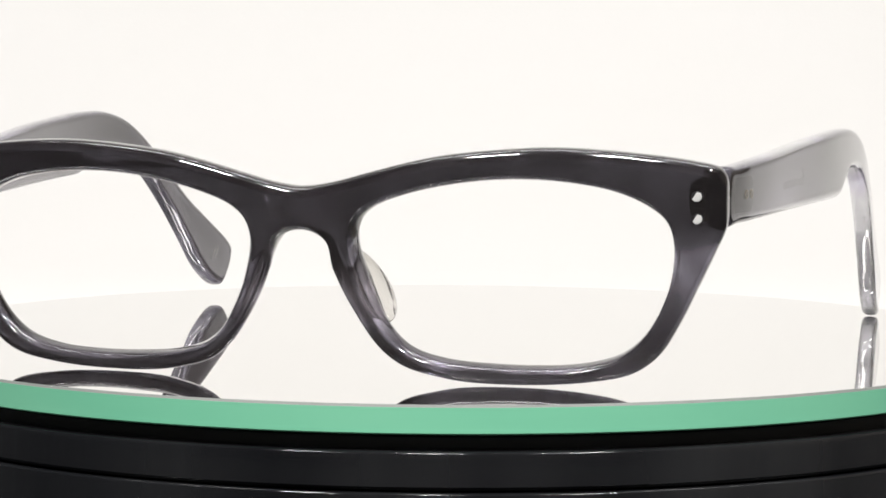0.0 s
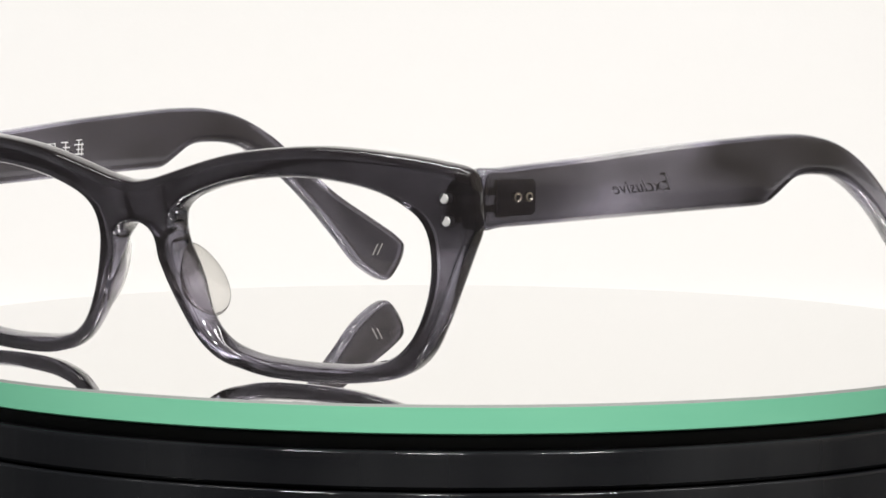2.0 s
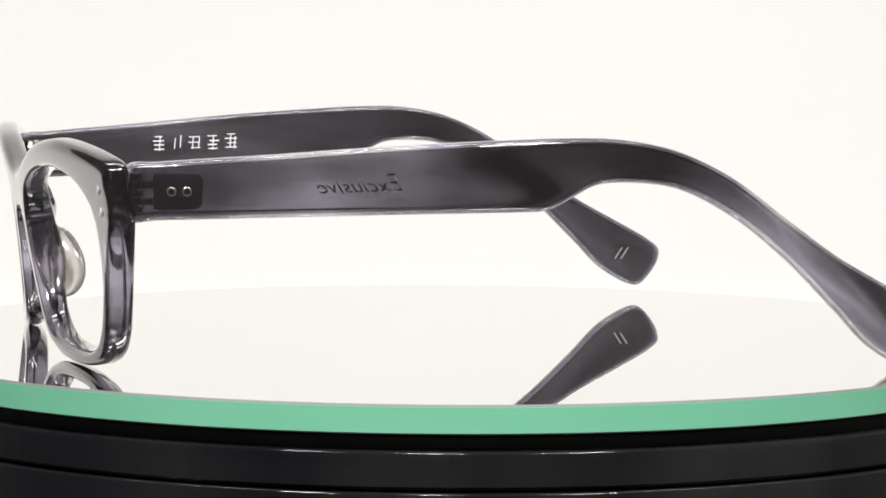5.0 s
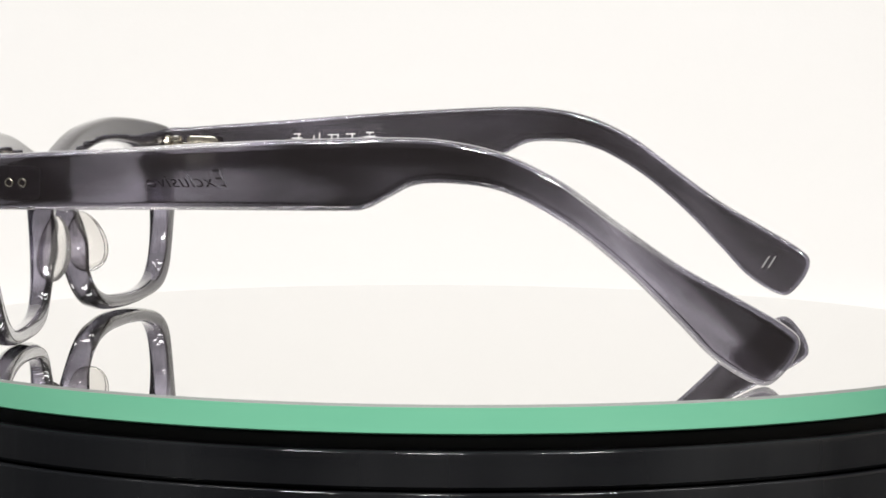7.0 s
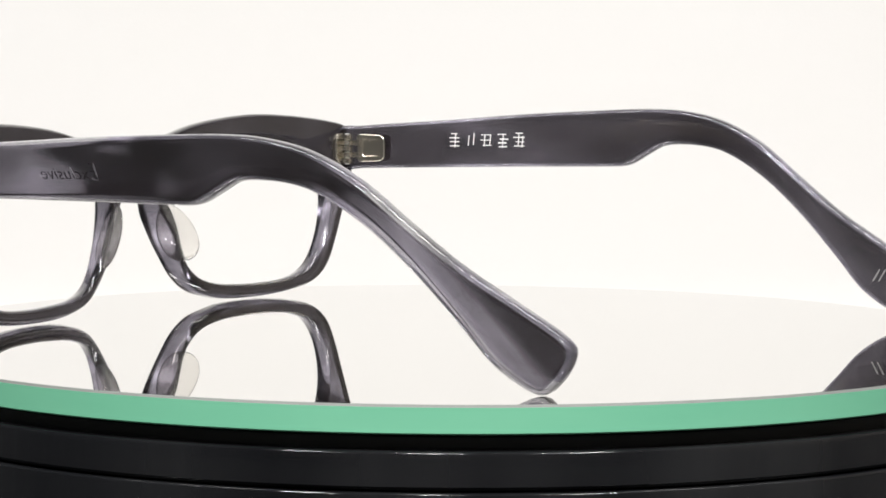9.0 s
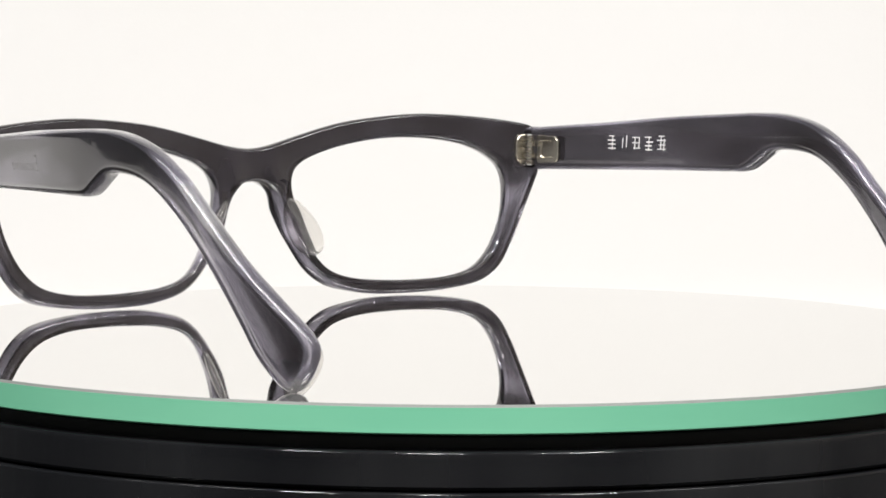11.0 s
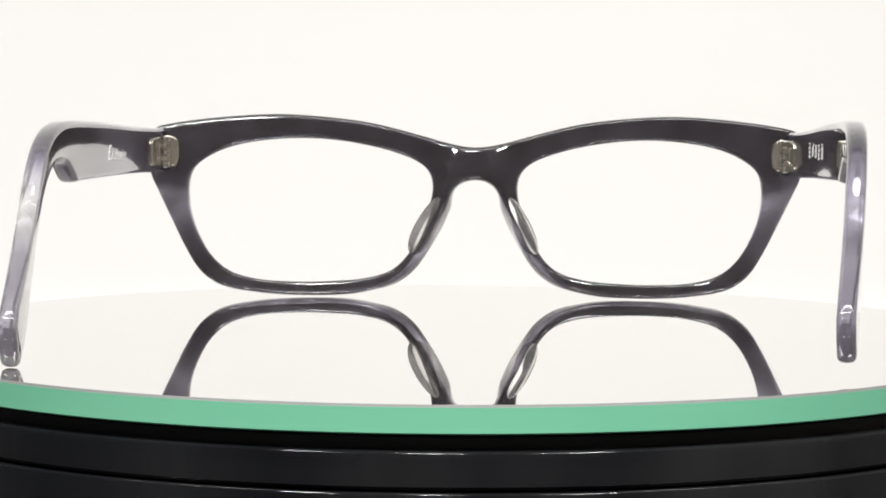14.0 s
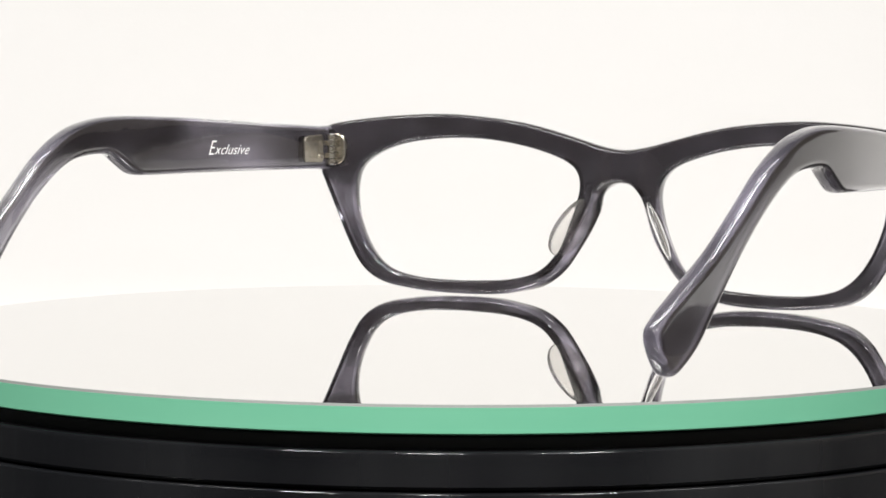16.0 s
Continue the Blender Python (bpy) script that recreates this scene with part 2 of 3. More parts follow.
def slab(loops, profile, place, grid=1.3, cant=0.0, rim=False, ease=None):
    """A plate of the outline loops (the first one outside, the rest holes), its faces meshed finely so that they can
    bow.
    profile: (inset, depth) from one face to the other; rim: the edge has a lighter material with light painted in;
    cant: how much narrower the holes are at depth 1; place: from (a, b, depth) to a point in metres."""
    bm = bmesh.new()
    ends = ([], [])
    for i, loop in enumerate(loops):
        rings = []
        for by, depth in profile:
            rings.append([bm.verts.new(place(p.x, p.y, depth)) for p in inset(loop, by if i == 0 else by + cant * (0.5 - depth), 1 if i == 0 else -1, ease if i == 0 and depth < 0.5 else None, 1.4 * (1 - depth) if ease and i == 0 else 0.0)])
        for a, b, near, far in zip(rings, rings[1:], profile, profile[1:]):
            # Edge faces take the copy with painted light, except along the brow.
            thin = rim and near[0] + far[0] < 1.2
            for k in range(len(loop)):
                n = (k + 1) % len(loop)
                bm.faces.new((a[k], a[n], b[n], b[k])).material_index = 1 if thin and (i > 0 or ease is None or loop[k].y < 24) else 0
        ends[0].extend(rings[0])
        ends[1].extend(rings[-1])
    for (by, depth), verts in zip((profile[0], profile[-1]), ends):
        flat = [inset(l, by if i == 0 else by + cant * (0.5 - depth), 1 if i == 0 else -1, ease if i == 0 and depth < 0.5 else None, 1.4 * (1 - depth) if ease and i == 0 else 0.0) for i, l in enumerate(loops)]
        edge = np.array([(p.x, p.y) for l in flat for p in l])
        low, high = edge.min(axis=0), edge.max(axis=0)
        gx, gy = np.meshgrid(np.arange(low[0], high[0], grid), np.arange(low[1], high[1], grid))
        gx[::2] += grid / 2
        cells = np.stack([gx.ravel(), gy.ravel()], axis=1)
        keep = inside(cells, flat[0])
        for hole in flat[1:]:
            keep &= ~inside(cells, hole)
        cells = cells[keep]
        if len(cells):
            near = np.array([np.min(np.sum((edge - c) ** 2, axis=1)) for c in cells])
            cells = cells[near > (grid * 0.55) ** 2]
        lines, start = [], 0
        for l in flat:
            lines += [(start + k, start + (k + 1) % len(l)) for k in range(len(l))]
            start += len(l)
        points = [Vector(p) for p in edge] + [Vector(c) for c in cells]
        xy, _, tris, origin, _, _ = delaunay_2d_cdt(points, lines, [], 0, 1e-5)
        middles = np.array([sum((Vector(xy[k]) for k in t), Vector((0, 0))) / len(t) for t in tris])
        keep = inside(middles, flat[0])
        for hole in flat[1:]:
            keep &= ~inside(middles, hole)
        made = {}
        for t, good in zip(tris, keep):
            if not good:
                continue
            corner = []
            for k in t:
                if k not in made:
                    first = min(origin[k]) if origin[k] else len(verts)
                    made[k] = verts[first] if first < len(verts) else bm.verts.new(place(xy[k].x, xy[k].y, depth))
                corner.append(made[k])
            if len(set(corner)) == 3:
                try:
                    bm.faces.new(corner)
                except ValueError:
                    pass
    return bm


# ---- setting ----
bm = bmesh.new()
bend = [math.pi / 2 * k / 24 for k in range(25)]
face = [(0.16, -0.0366)] + [(0.55 + 0.70 * math.sin(a), 0.6634 - 0.70 * math.cos(a)) for a in bend] + [(1.25, 1.8)]
back = [(0.16, -0.0376)] + [(0.55 + 0.701 * math.sin(a), 0.6634 - 0.701 * math.cos(a)) for a in bend] + [(1.251, 1.8)]
ring = face + back[::-1]
sides = [[bm.verts.new((x, y, z)) for y, z in ring] for x in (-1.2, 1.2)]
for k in range(len(ring)):
    n = (k + 1) % len(ring)
    bm.faces.new((sides[0][k], sides[0][n], sides[1][n], sides[1][k]))
tagged(part("backdrop", bm, PAPER), "seamless white paper backdrop sweeping up behind the turntable", "backdrop", kind="structure")

bm = bmesh.new()
box(bm, -1.3, 1.3, -0.9, 1.40, -0.080, -0.0385, 0.004)
tagged(part("desk", bm, DESK), "dark laminate desk top under the turntable", "desk", kind="structure")

# Room surfaces added out of view, to close off what the gloss reflects.
for name, dims in {"wall_north": (-2, 2, 2.0, 2.1, -0.8, 2.2), "wall_south": (-2, 2, -2.1, -2.0, -0.8, 2.2), "wall_east": (2.0, 2.1, -2, 2, -0.8, 2.2),
                   "wall_west": (-2.1, -2.0, -2, 2, -0.8, 2.2), "floor": (-2, 2, -2, 2, -0.9, -0.8), "ceiling": (-2, 2, -2, 2, 2.2, 2.3)}.items():
    bm = bmesh.new()
    box(bm, *dims)
    tagged(part(name, bm, {"wall_east": WARM_REFLECTION_WALL, "wall_west": COOL_REFLECTION_WALL}.get(name, WALL)), "plain plaster surface added out of view for reflections", name.split("_")[0], kind="structure")

# ---- turntable ----


def turntable():
    stand = tagged(new("turntable"), "round black glossy plastic display turntable base", "turntable")
    stand.location = (0, 0, -0.0385)
    lift = Matrix.Translation((0, 0, 0.0385))
    # Set-back ring whose black stands for the gap's shadow.
    bm = bmesh.new()
    lathe(bm, [(0, -0.0049), (0.0960, -0.0049), (0.0970, -0.0052), (0.0970, -0.0078), (0, -0.0078)])
    bm.transform(lift)
    part("shadow_gap_ring", bm, GAP, stand, "recessed ring painted black for the shaded gap")
    bm = bmesh.new()
    lathe(bm, [(0, -0.0070), (0.0989, -0.0070)] + [(0.0991 + 0.0005 * math.sin(a), -0.0075 + 0.0005 * math.cos(a)) for a in bend[2::3]] + [(0.0996, -0.0122), (0.0992, -0.0127), (0.0980, -0.0129), (0, -0.0129)])
    bm.transform(lift)
    part("upper_ring", bm, BLACK, stand)
    bm = bmesh.new()
    lathe(bm, [(0, -0.0131), (0.0994, -0.0131)] + [(0.0996 + 0.0004 * math.sin(a), -0.0135 + 0.0004 * math.cos(a)) for a in bend[2::3]] + [(0.1000, -0.0300), (0.0990, -0.0312), (0.0960, -0.0318), (0.0955, -0.0384), (0, -0.0384)])
    bm.transform(lift)
    part("body", bm, BLACK, stand)
    return stand


def mirror_plate():
    plate = tagged(new("mirror_plate"), "round mirror glass plate with pale green edge on the turntable", "mirror plate")
    bm = bmesh.new()
    lathe(bm, [(0, 0.0), (0.0996, 0.0)])
    bmesh.ops.reverse_faces(bm, faces=bm.faces)
    part("mirror", bm, MIRROR, plate, "clear reflecting mirror surface")
    bm = bmesh.new()
    lathe(bm, [(0.0996, 0.0), (0.1000, -0.0004)])
    part("arris", bm, BEVEL, plate, "thin ground grey glass edge")
    bm = bmesh.new()
    lathe(bm, [(0.1000, -0.0004), (0.1000, -0.0042), (0.0998, -0.0044), (0, -0.0046)])
    part("glass_edge", bm, GREEN, plate, "pale mint green glass rim")
    return plate


# ---- spectacles, in units of 0.968 mm, sized to fit the camera's view: u across, v back along the temples, z up ----
HALF_OUTER = [(0.0, 31.3), (5.0, 32.0), (11.0, 33.6), (17.8, 35.4), (23.59, 36.6), (33.25, 37.7), (40.98, 38.1), (48.71, 37.8), (56.44, 37.1), (62.23, 36.3),
              (66.77, 35.3), (67.83, 34.2), (67.93, 30), (67.83, 26.3), (66.19, 22.6), (63.39, 16.8), (60.11, 10.2), (57.02, 5.4), (52.96, 2.5), (45.62, 0.95),
              (35.18, 0.32), (23.79, 0.85), (17.6, 2.75), (13.45, 6.3), (10.4, 10.7), (7.8, 15.3), (6.0, 19.5), (4.5, 22.4), (2.5, 24.0), (0.0, 24.5)]
LENS_HOLE = [(59.53, 24.0), (58.56, 26.94), (55.66, 29.26), (51.12, 31.25), (43.68, 32.65), (35.38, 33.05), (26.97, 32.35), (17.99, 30.46), (11.8, 28.05),
             (9.6, 26.02), (8.8, 22.9), (9.7, 18.3), (11.7, 12.9), (14.51, 8.0), (17.6, 5.4), (23.11, 3.8), (30.35, 3.2), (37.12, 3.1), (44.84, 3.6), (50.83, 5.3),
             (54.5, 8.3), (57.4, 13.0), (59.24, 18.5)]
TEMPLE_SIDE = [(-2.6, 34.8), (1.9, 35.3), (21, 36.5), (39.8, 37.8), (58.4, 38.7), (68, 39.0), (76.7, 38.7), (85.8, 36.8), (94.8, 32.5), (103.9, 25.8), (112.9, 19.3),
               (121.8, 14.1), (129.3, 9.6), (131.3, 7.6), (130.8, 4.9), (128.6, 1.7), (126.6, 0.1), (124.4, 0.5), (118.4, 4.2), (113, 9.9), (104, 18.9),
               (94.9, 26.1), (85.8, 30.7), (76.8, 31.8), (72.2, 31.3), (69.4, 29.9), (67.0, 28.6), (65.0, 27.6), (63.4, 27.2), (61.0, 27.1), (39.9, 26.8), (1.9, 26.1), (-2.6, 26.0)]
UNIT = 0.000968
THICK = 4.2


def front_v(u, z):
    """The front face of the frame: a bow across, a slight tilt and a slight skew."""
    return -13.5 + 6.48 * (u / 62.2) ** 2 + 0.14 * (29 - z) + 0.025 * min(0.0, u)


def brow(p):
    """How much wider the rounding of the outer edge is along the brow."""
    t = max(0.0, min(1.0, (p.y - 29) / 3))
    return 1.0 + 0.9 * t * t * (3 - 2 * t)


def nose_swell(u, z):
    """The frame is thicker at the back where the nose pads are fused on."""
    pads = 1.7 * math.exp(-((abs(u) - 9.5) / 3.2) ** 2) * math.exp(-((z - 16) / 8) ** 2)
    t = max(0.0, min(1.0, (32.0 - z) / 7))
    ridge = math.exp(-((abs(u) - 4.8) / 2.3) ** 2) + 0.55 * math.exp(-(u / 3.4) ** 2)
    return pads + 1.8 * ridge * t * math.exp(-(max(0.0, 25 - z) / 4) ** 2)


TEMPLE_BOW = {1: [(-4, 65.7), (6, 67.4), (28, 69.3), (61, 71.5), (90, 71.4), (132, 67.8)],
              -1: [(-4, 65.7), (6, 67.6), (28, 70.4), (61, 73.3), (90, 73.1), (132, 69.0)]}


def temple_u(side, v):
    """The middle of a temple's thickness: it bows out and turns in again at the tip."""
    knots = TEMPLE_BOW[side]
    v = max(knots[0][0], min(knots[-1][0], v))
    k = max(i for i in range(len(knots) - 1) if knots[i][0] <= v)
    slope = [(knots[min(i + 1, 5)][1] - knots[max(i - 1, 0)][1]) / (knots[min(i + 1, 5)][0] - knots[max(i - 1, 0)][0]) for i in (k, k + 1)]
    h = knots[k + 1][0] - knots[k][0]
    x = (v - knots[k][0]) / h
    return side * (knots[k][1] * (1 + 2 * x) * (1 - x) ** 2 + slope[0] * h * x * (1 - x) ** 2 + knots[k + 1][1] * x * x * (3 - 2 * x) + slope[1] * h * x * x * (x - 1))


def temple_point(side, v, z, off):
    """A point of a temple: off is its distance outwards from the temple's middle."""
    lift = radians(0.0 if side > 0 else 0.95)
    across = temple_u(side, v) + side * off
    v = v - 2.3 if side < 0 else v + 0.05 * max(0.0, v - 75)
    vv, zz = v * math.cos(lift) - (z - 30) * math.sin(lift), 30 + v * math.sin(lift) + (z - 30) * math.cos(lift)
    return Vector((across * UNIT, vv * UNIT, zz * UNIT))


def temple_half(v):
    return 2.0 - 0.35 * max(0.0, min(1.0, (v - 60) / 70))


SPINE = [Vector(q) for q in ((-3, 30.4), (62, 33.0), (72, 35.2), (80, 35.0), (90, 31.0), (100, 24.5), (113, 14.5), (130, 3.5))]


def along_temple(v, z):
    """Length along the temple's middle line, and distance above it, in the spectacles' units."""
    best, start = None, -3.0
    for a, b in zip(SPINE, SPINE[1:]):
        d = b - a
        t = max(0.0, min(1.0, (Vector((v, z)) - a).dot(d) / d.length_squared))
        off = Vector((v, z)) - (a + d * t)
        if best is None or off.length < best[0]:
            best = (off.length, start + t * d.length, math.copysign(off.length, d.x * off.y - d.y * off.x))
        start += d.length
    return best[1], best[2]


def sheet(ob, rule):
    """Where each point lies in the clouded sheet that the part is cut from."""
    layer = ob.data.attributes.new("sheet", "FLOAT_VECTOR", "POINT")
    for k, v in enumerate(ob.data.vertices):
        layer.data[k].vector = rule(v.co / UNIT) * UNIT


def front_sheet(p):
    near = max(0.0, 1 - (abs(p.x) / 20) ** 2)
    return Vector((p.x, p.y, p.z + 9 * near))


def temple_sheet(p):
    s, w = along_temple(p.y, p.z)
    t = max(0.0, min(1.0, (s - 92) / 22))
    return Vector((p.x, s + 4.5 * w * t * t * (3 - 2 * t), w))


def lettering(text, size, width, side, v0, z0):
    """Foil letters on the inner face of a temple, from v0 towards the hinge."""
    curve = bpy.data.curves.new("lettering", "FONT")
    curve.body, curve.size, curve.shear, curve.extrude, curve.offset = text, size, 0.5, 0.04, -0.02
    holder = new("lettering_source", curve)
    bpy.context.view_layer.update()
    mesh = bpy.data.meshes.new_from_object(holder.evaluated_get(bpy.context.evaluated_depsgraph_get()))
    bpy.data.objects.remove(holder)
    bm = bmesh.new()
    bm.from_mesh(mesh)
    xs = [v.co.x for v in bm.verts]
    k = width / (max(xs) - min(xs))
    for v in bm.verts:
        a = v0 - (v.co.x - min(xs)) * k
        v.co = temple_point(side, a, z0 + v.co.y + 0.03 * (a - v0), -(temple_half(a) + v.co.z))
    bm.normal_update()
    # Backs and sides of the letters get the painted shade.
    for f in bm.faces:
        outward = sum(abs(q.co.x) for q in f.verts) / len(f.verts)
        f.material_index = 1 if outward > (abs(temple_u(side, f.verts[0].co.y / UNIT)) - temple_half(f.verts[0].co.y / UNIT)) * UNIT - 0.02 * UNIT else 0
    bpy.data.meshes.remove(mesh)
    return bm


def bar(bm, side, v0, v1, z0, z1, lean=0.0):
    """A thin raised foil bar on the inner face of a temple."""
    made = []
    for off in (0.0, 0.07):
        for v, z, l in ((v0, z0, 0), (v1, z0, 0), (v1, z1, lean), (v0, z1, lean)):
            made.append(bm.verts.new(temple_point(side, v + l, z, -(temple_half(v) + off))))
    for f in ((0, 1, 2, 3), (4, 5, 6, 7), (0, 1, 5, 4), (1, 2, 6, 5), (2, 3, 7, 6), (3, 0, 4, 7)):
        bm.faces.new([made[k] for k in f])


def spectacles():
    thing = tagged(new("spectacles"), "smoky violet-grey acetate spectacles, temples open, standing on the mirror plate", "spectacles")

    # front
    outer = HALF_OUTER + [(-u, z) for u, z in reversed(HALF_OUTER[1:-1])]
    loops = [smooth_loop(outer, 0.5), smooth_loop(LENS_HOLE, 0.5), smooth_loop([(-u, z) for u, z in LENS_HOLE], 0.5)]
    profile = [(1.0, 0.0), (0.78, 0.006), (0.52, 0.04), (0.27, 0.10), (0.07, 0.19), (0.0, 0.32), (0.0, 0.62), (0.08, 0.74), (0.27, 0.86), (0.55, 0.945), (0.85, 0.99), (1.15, 1.0)]
    front = part("front", slab(loops, profile, lambda u, z, d: Vector((u * UNIT, (front_v(u, z) + d * (THICK + nose_swell(u, z))) * UNIT, (z + 0.13 * THICK * (d - 0.5)) * UNIT)), cant=0.55, rim=True, ease=brow), FRONT_ACETATE, thing,
                 "dark clouded acetate front", 50, FRONT_LIT_EDGE)
    sheet(front, front_sheet)
    for side in (1, -1):
        # nose pad: a flattened drop that flares backwards
        bm = bmesh.new()
        bmesh.ops.create_uvsphere(bm, u_segments=28, v_segments=18, radius=1.0)
        along, back = Vector((-0.44, -0.10, 0.89)).normalized(), Vector((0.42, 0.90, 0.10))
        back = (back - along * back.dot(along)).normalized()
        thin = along.cross(back)
        for v in bm.verts:
            a, b, c = v.co.z, v.co.x, v.co.y
            p = Vector((10.2, -6.3, 15.2)) + along * a * 6.6 + back * b * (3.9 - 0.8 * a) + thin * c * 1.0
            v.co = Vector((side * p.x, p.y, p.z)) * UNIT
        part("nose_pad", bm, PAD_ACETATE, front, "clear cream acetate nose pad")
        # rivets
        for z in (30.8, 27.3):
            v = front_v(63.5, z)
            bm = bmesh.new()
            rod(bm, (side * 63.5 * UNIT, (v - 0.12) * UNIT, z * UNIT), (side * 63.5 * UNIT, (v + 1.6) * UNIT, z * UNIT), 0.85 * UNIT)
            bmesh.ops.bevel(bm, geom=[e for e in bm.edges if all(abs(q.co.y - (v - 0.12) * UNIT) < 1e-6 for q in e.verts)], offset=0.1 * UNIT, segments=2, affect="EDGES")
            part("rivet", bm, STEEL, front, "round silver rivet head")
        # hinge half on the front: a rounded plate and three knuckles
        back_v = front_v(side * 63.5, 30.5) + THICK
        plate_loop = smooth_loop([(61.5, 30.4), (61.7, 28.3), (62.6, 27.3), (64.4, 27.1), (64.9, 27.4), (64.9, 33.4), (64.4, 33.7), (62.6, 33.5), (61.7, 32.5)], 0.2)
        bm = slab([plate_loop], [(0.25, 1.0), (0.0, 0.75), (0.0, -0.3)], lambda u, z, d: Vector((side * u * UNIT, (back_v + d * 0.8) * UNIT, z * UNIT)))
        for z in (27.2, 29.8, 32.4):
            rod(bm, (side * 64.3 * UNIT, (back_v + 1.7) * UNIT, z * UNIT), (side * 64.3 * UNIT, (back_v + 1.7) * UNIT, (z + 1.0) * UNIT), 1.3 * UNIT)
            box(bm, min(side * 62.9, side * 64.3) * UNIT, max(side * 62.9, side * 64.3) * UNIT, back_v * UNIT, (back_v + 2.6) * UNIT, z * UNIT, (z + 1.0) * UNIT, 0.12 * UNIT)
        part("hinge", bm, METAL, front, "worn nickel-silver hinge knuckles")
        bm = bmesh.new()
        rod(bm, (side * 64.3 * UNIT, (back_v + 1.7) * UNIT, 27.0 * UNIT), (side * 64.3 * UNIT, (back_v + 1.7) * UNIT, 33.6 * UNIT), 0.5 * UNIT)
        part("hinge_screw", bm, STEEL, front, "small hinge screw")

    # temples
    for side in (1, -1):
        loop = smooth_loop(TEMPLE_SIDE, 0.6, 2)
        prof = [(1.55, -1.0), (1.15, -0.995), (0.7, -0.94), (0.32, -0.8), (0.08, -0.55), (0.0, -0.25), (0.0, 0.25), (0.08, 0.55), (0.32, 0.8), (0.7, 0.94), (1.15, 0.995), (1.55, 1.0)]
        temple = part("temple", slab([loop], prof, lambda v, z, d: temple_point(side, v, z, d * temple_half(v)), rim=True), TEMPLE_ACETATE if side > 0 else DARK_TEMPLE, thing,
                      "clouded translucent acetate temple with flared tip" if side > 0 else "dark clouded acetate temple with flared tip", 50, TEMPLE_LIT_EDGE if side > 0 else DARK_LIT_EDGE)
        sheet(temple, temple_sheet)
        leaf = smooth_loop([(2.2, 27.8), (5.2, 27.7), (7.6, 27.9), (8.3, 28.7), (8.4, 30.6), (8.3, 32.5), (7.6, 33.2), (5.2, 33.4), (2.2, 33.3), (2.1, 30.6)], 0.25, 1)
        window = smooth_loop([(3.4, 29.0), (5.4, 28.9), (7.0, 29.1), (7.3, 30.6), (7.0, 32.1), (5.4, 32.2), (3.4, 32.1), (3.3, 30.6)], 0.25, 1)
        bm = slab([leaf, window], [(0.15, 0.42), (0.0, 0.28), (0.0, -0.5)], lambda v, z, d: temple_point(side, v, z, -(temple_half(v) + d)))
        inner = bpy.data.meshes.new("leaf_floor")
        floor = slab([inset(window, 0.1, -1)], [(0.0, 0.0), (0.0, -0.4)], lambda v, z, d: temple_point(side, v, z, -(temple_half(v) + d + 0.12)))
        floor.to_mesh(inner)
        floor.free()
        bm.from_mesh(inner)
        bpy.data.meshes.remove(inner)
        back_v = front_v(side * 63.5, 30.5) + THICK
        root = temple_point(side, 2.6, 30.6, -(temple_half(2.6) + 0.1)) / UNIT
        for z in (28.5, 31.1):
            pin_v = back_v + 1.7
            rod(bm, (side * 64.3 * UNIT, pin_v * UNIT, z * UNIT), (side * 64.3 * UNIT, pin_v * UNIT, (z + 1.0) * UNIT), 1.27 * UNIT)
            x0, x1 = sorted((side * 64.3 * UNIT, (root.x + side * 0.5) * UNIT))
            box(bm, x0, x1, pin_v * UNIT, (root.y + 0.3) * UNIT, z * UNIT, (z + 1.1) * UNIT, 0.1 * UNIT)
        part("hinge", bm, METAL, temple, "worn nickel-silver hinge leaf")
        bm = bmesh.new()
        made = []
        for off in (0.35, 0.75):
            for v, z in ((1.5, 27.9), (8.2, 27.8), (9.0, 28.4), (9.1, 32.8), (8.3, 33.4), (1.5, 33.4)):
                made.append(bm.verts.new(temple_point(side, v, z, -off)))
        bm.faces.new(made[:6])
        bm.faces.new(made[6:])
        for k in range(6):
            bm.faces.new((made[k], made[(k + 1) % 6], made[6 + (k + 1) % 6], made[6 + k]))
        part("hinge_core", bm, CORE, temple, "dark recessed hinge anchor in the acetate")
        for v in (3.9, 6.3):
            bm = bmesh.new()
            rings = []
            for radius, off in ((0.76, 0.9), (0.76, 2.02), (0.70, 2.06), (0.52, 2.06), (0.47, 2.0), (0.47, 0.9)):
                rings.append([bm.verts.new(temple_point(side, v + radius * math.cos(k * math.pi / 12), 30.7 + radius * math.sin(k * math.pi / 12), off)) for k in range(24)])
            for a, b in zip(rings, rings[1:] + rings[:1]):
                for k in range(24):
                    bm.faces.new((a[k], a[(k + 1) % 24], b[(k + 1) % 24], b[k]))
            part("pin", bm, METAL, temple, "small round steel pin ring")
        if side > 0:
            bm = lettering("E", 4.3, 2.6, side, 41.2, 30.5)
            rest = bpy.data.meshes.new("lettering_rest")
            tail = lettering("xclusive", 3.0, 12.0, side, 39.4, 30.55)
            tail.to_mesh(rest)
            tail.free()
            bm.from_mesh(rest)
            bpy.data.meshes.remove(rest)
            part("lettering", bm, FOIL, temple, "silver foil script word Exclusive", 35, BACK_SHADE)
        else:
            # five small marks of short slanting strokes
            dice = random.Random(11)
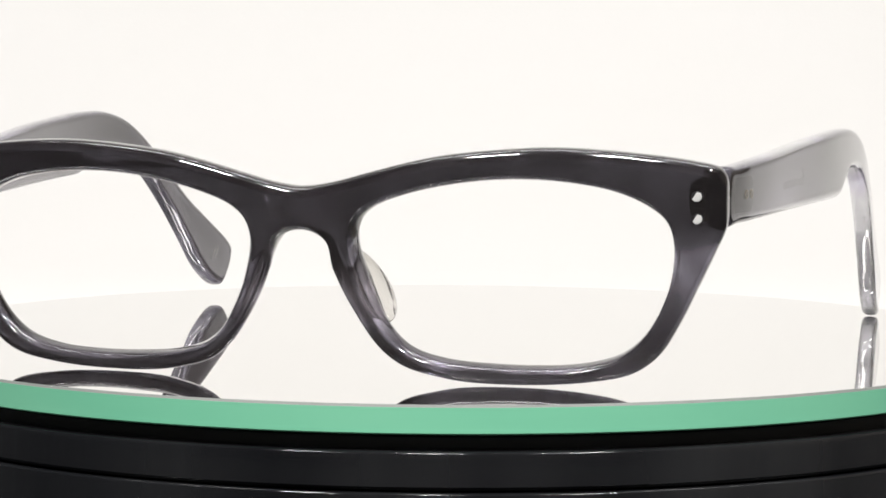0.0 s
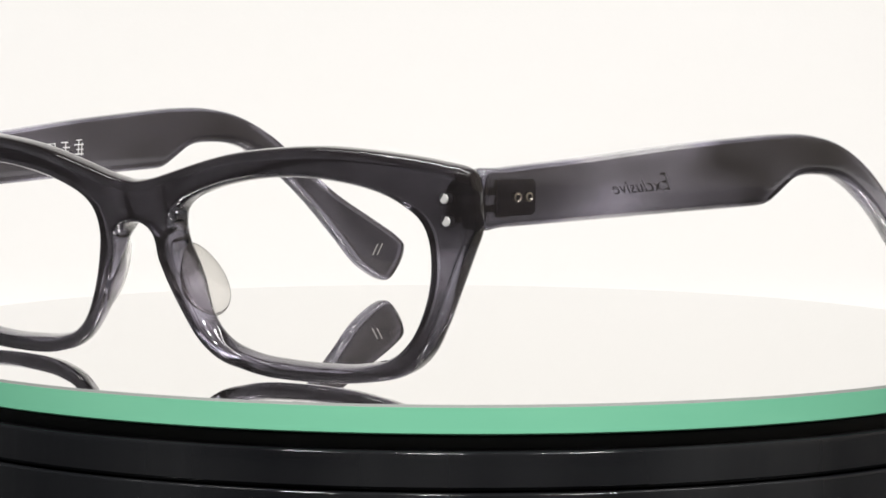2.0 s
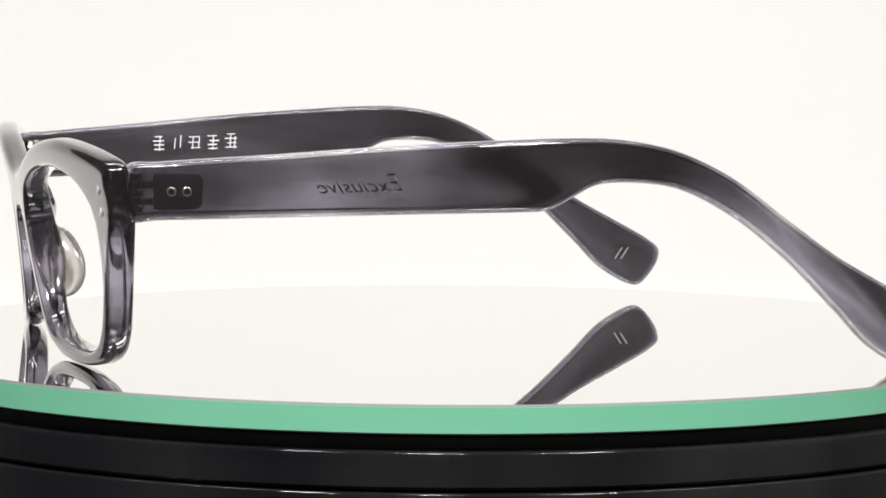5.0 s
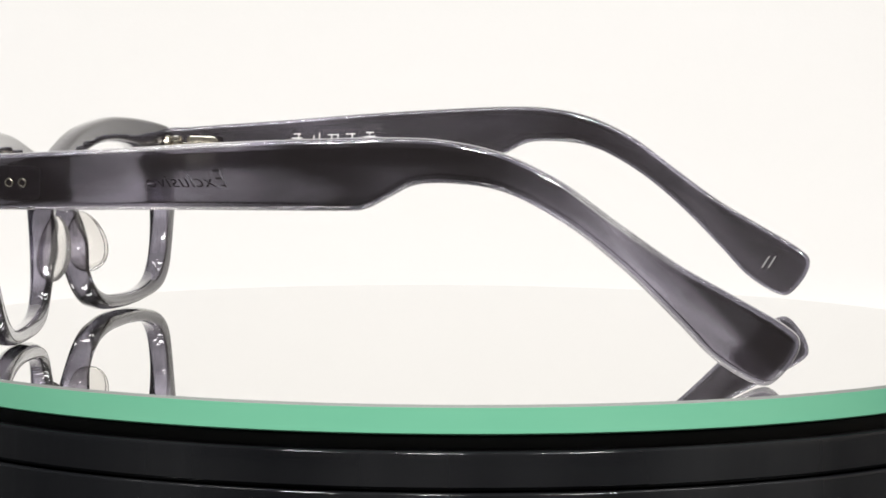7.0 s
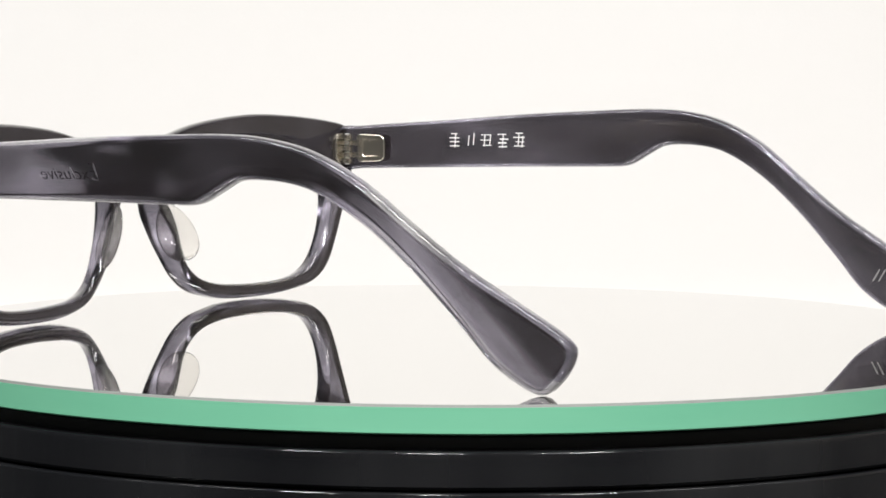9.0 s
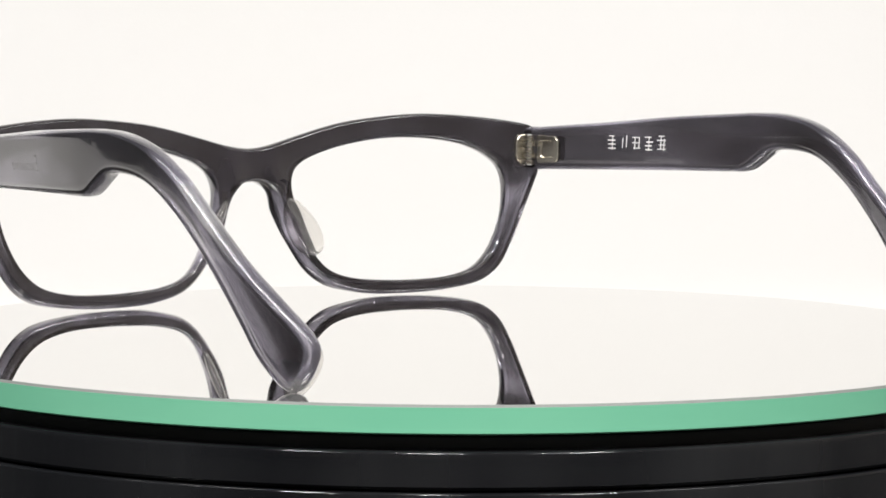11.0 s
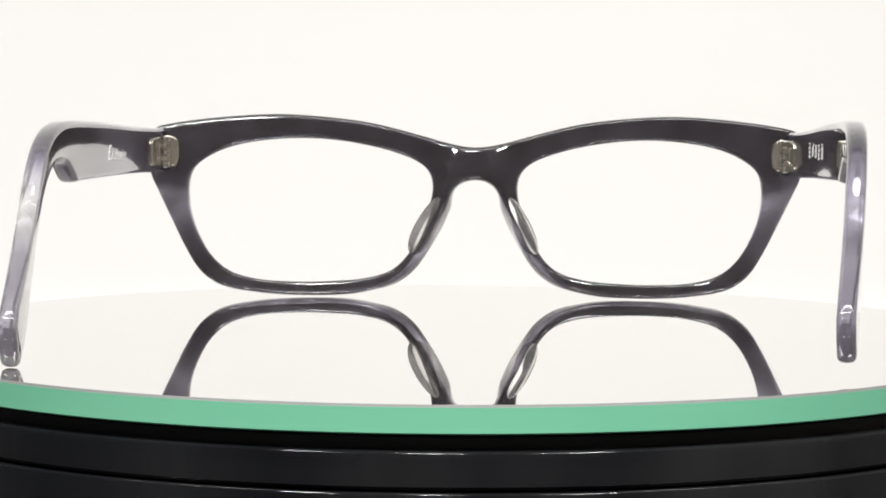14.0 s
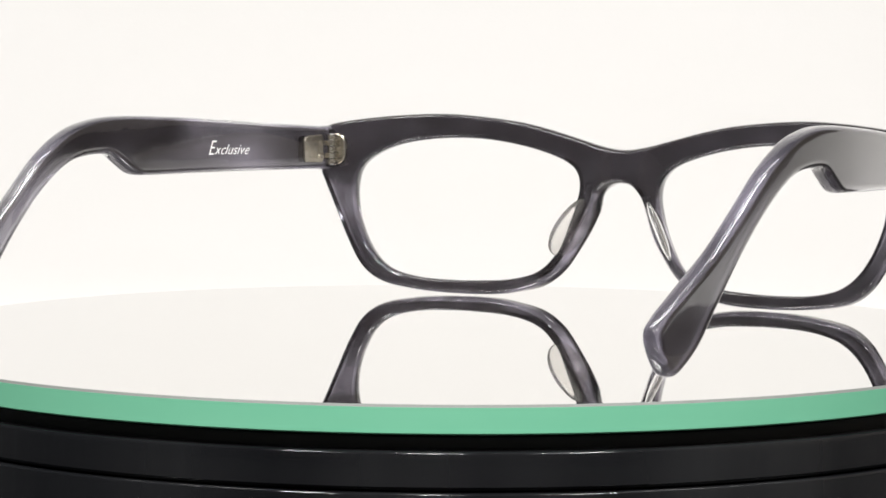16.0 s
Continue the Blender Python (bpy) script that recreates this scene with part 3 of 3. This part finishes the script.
            for k in range(5):
                v = 23.5 + k * 3.75
                bm = bmesh.new()
                for z in ((0.2, 1.1, 1.9, 2.8), (), (0.4, 1.5, 2.6), (0.1, 0.9, 1.7, 2.7), (0.3, 1.2, 2.1, 3.0))[k]:
                    left, right = dice.uniform(0.0, 0.7), dice.uniform(2.0, 2.8)
                    bar(bm, side, v + left, v + right, 30.8 + z, 30.98 + z + dice.uniform(0.0, 0.1))
                for w in ((1.3,), (0.7, 1.9), (0.7, 2.0), (1.2,), (1.1, 2.0))[k]:
                    low = dice.uniform(0.0, 0.7)
                    bar(bm, side, v + w, v + w + 0.2, 30.7 + low, 33.0 + dice.uniform(0.3, 0.9), 0.25)
                part("lettering", bm, MARK, temple, "small silver foil mark")
            bm = bmesh.new()
            bar(bm, side, 121.4, 121.7, 5.9, 8.2, 1.5)
            bar(bm, side, 122.7, 123.0, 5.9, 8.2, 1.5)
            part("tip_mark", bm, FAINT, temple, "small silver foil mark")
    return thing


turntable()
PLATE = mirror_plate()
GLASSES = spectacles()


def motions():
    """The plate and the spectacles on it turn about the axis, by angles fitted to the camera's view."""
    seat = pose(-0.00023, -0.06385, 0.0)
    knots = [0, 1, 2, 3, 4.2, 6.3, 7.7, 9.2, 11.3, 12.5, 13.7, 15, 16.0]
    angles = [-17.5, -29.48, -41.34, -52.54, -66.43, -91.37, -107.7, -125.8, -151.07, -165.95, -180.56, -195.82, -208.01]
    last = len(knots) - 1
    slope = [(angles[min(k + 1, last)] - angles[max(k - 1, 0)]) / (knots[min(k + 1, last)] - knots[max(k - 1, 0)]) for k in range(last + 1)]

    def turned(t):
        k = max(i for i in range(last) if knots[i] <= t)
        h = knots[k + 1] - knots[k]
        x = (t - knots[k]) / h
        return (angles[k] * (1 + 2 * x) * (1 - x) ** 2 + slope[k] * h * x * (1 - x) ** 2
                + angles[k + 1] * x * x * (3 - 2 * x) + slope[k + 1] * h * x * x * (x - 1))

    times = [k * 0.5 for k in range(33)]
    turns = [pose(0, 0, 0, 0, 0, turned(t)) for t in times]
    walk(PLATE, list(zip(times, turns)))
    walk(GLASSES, [(t, m @ seat) for t, m in zip(times, turns)])


motions()
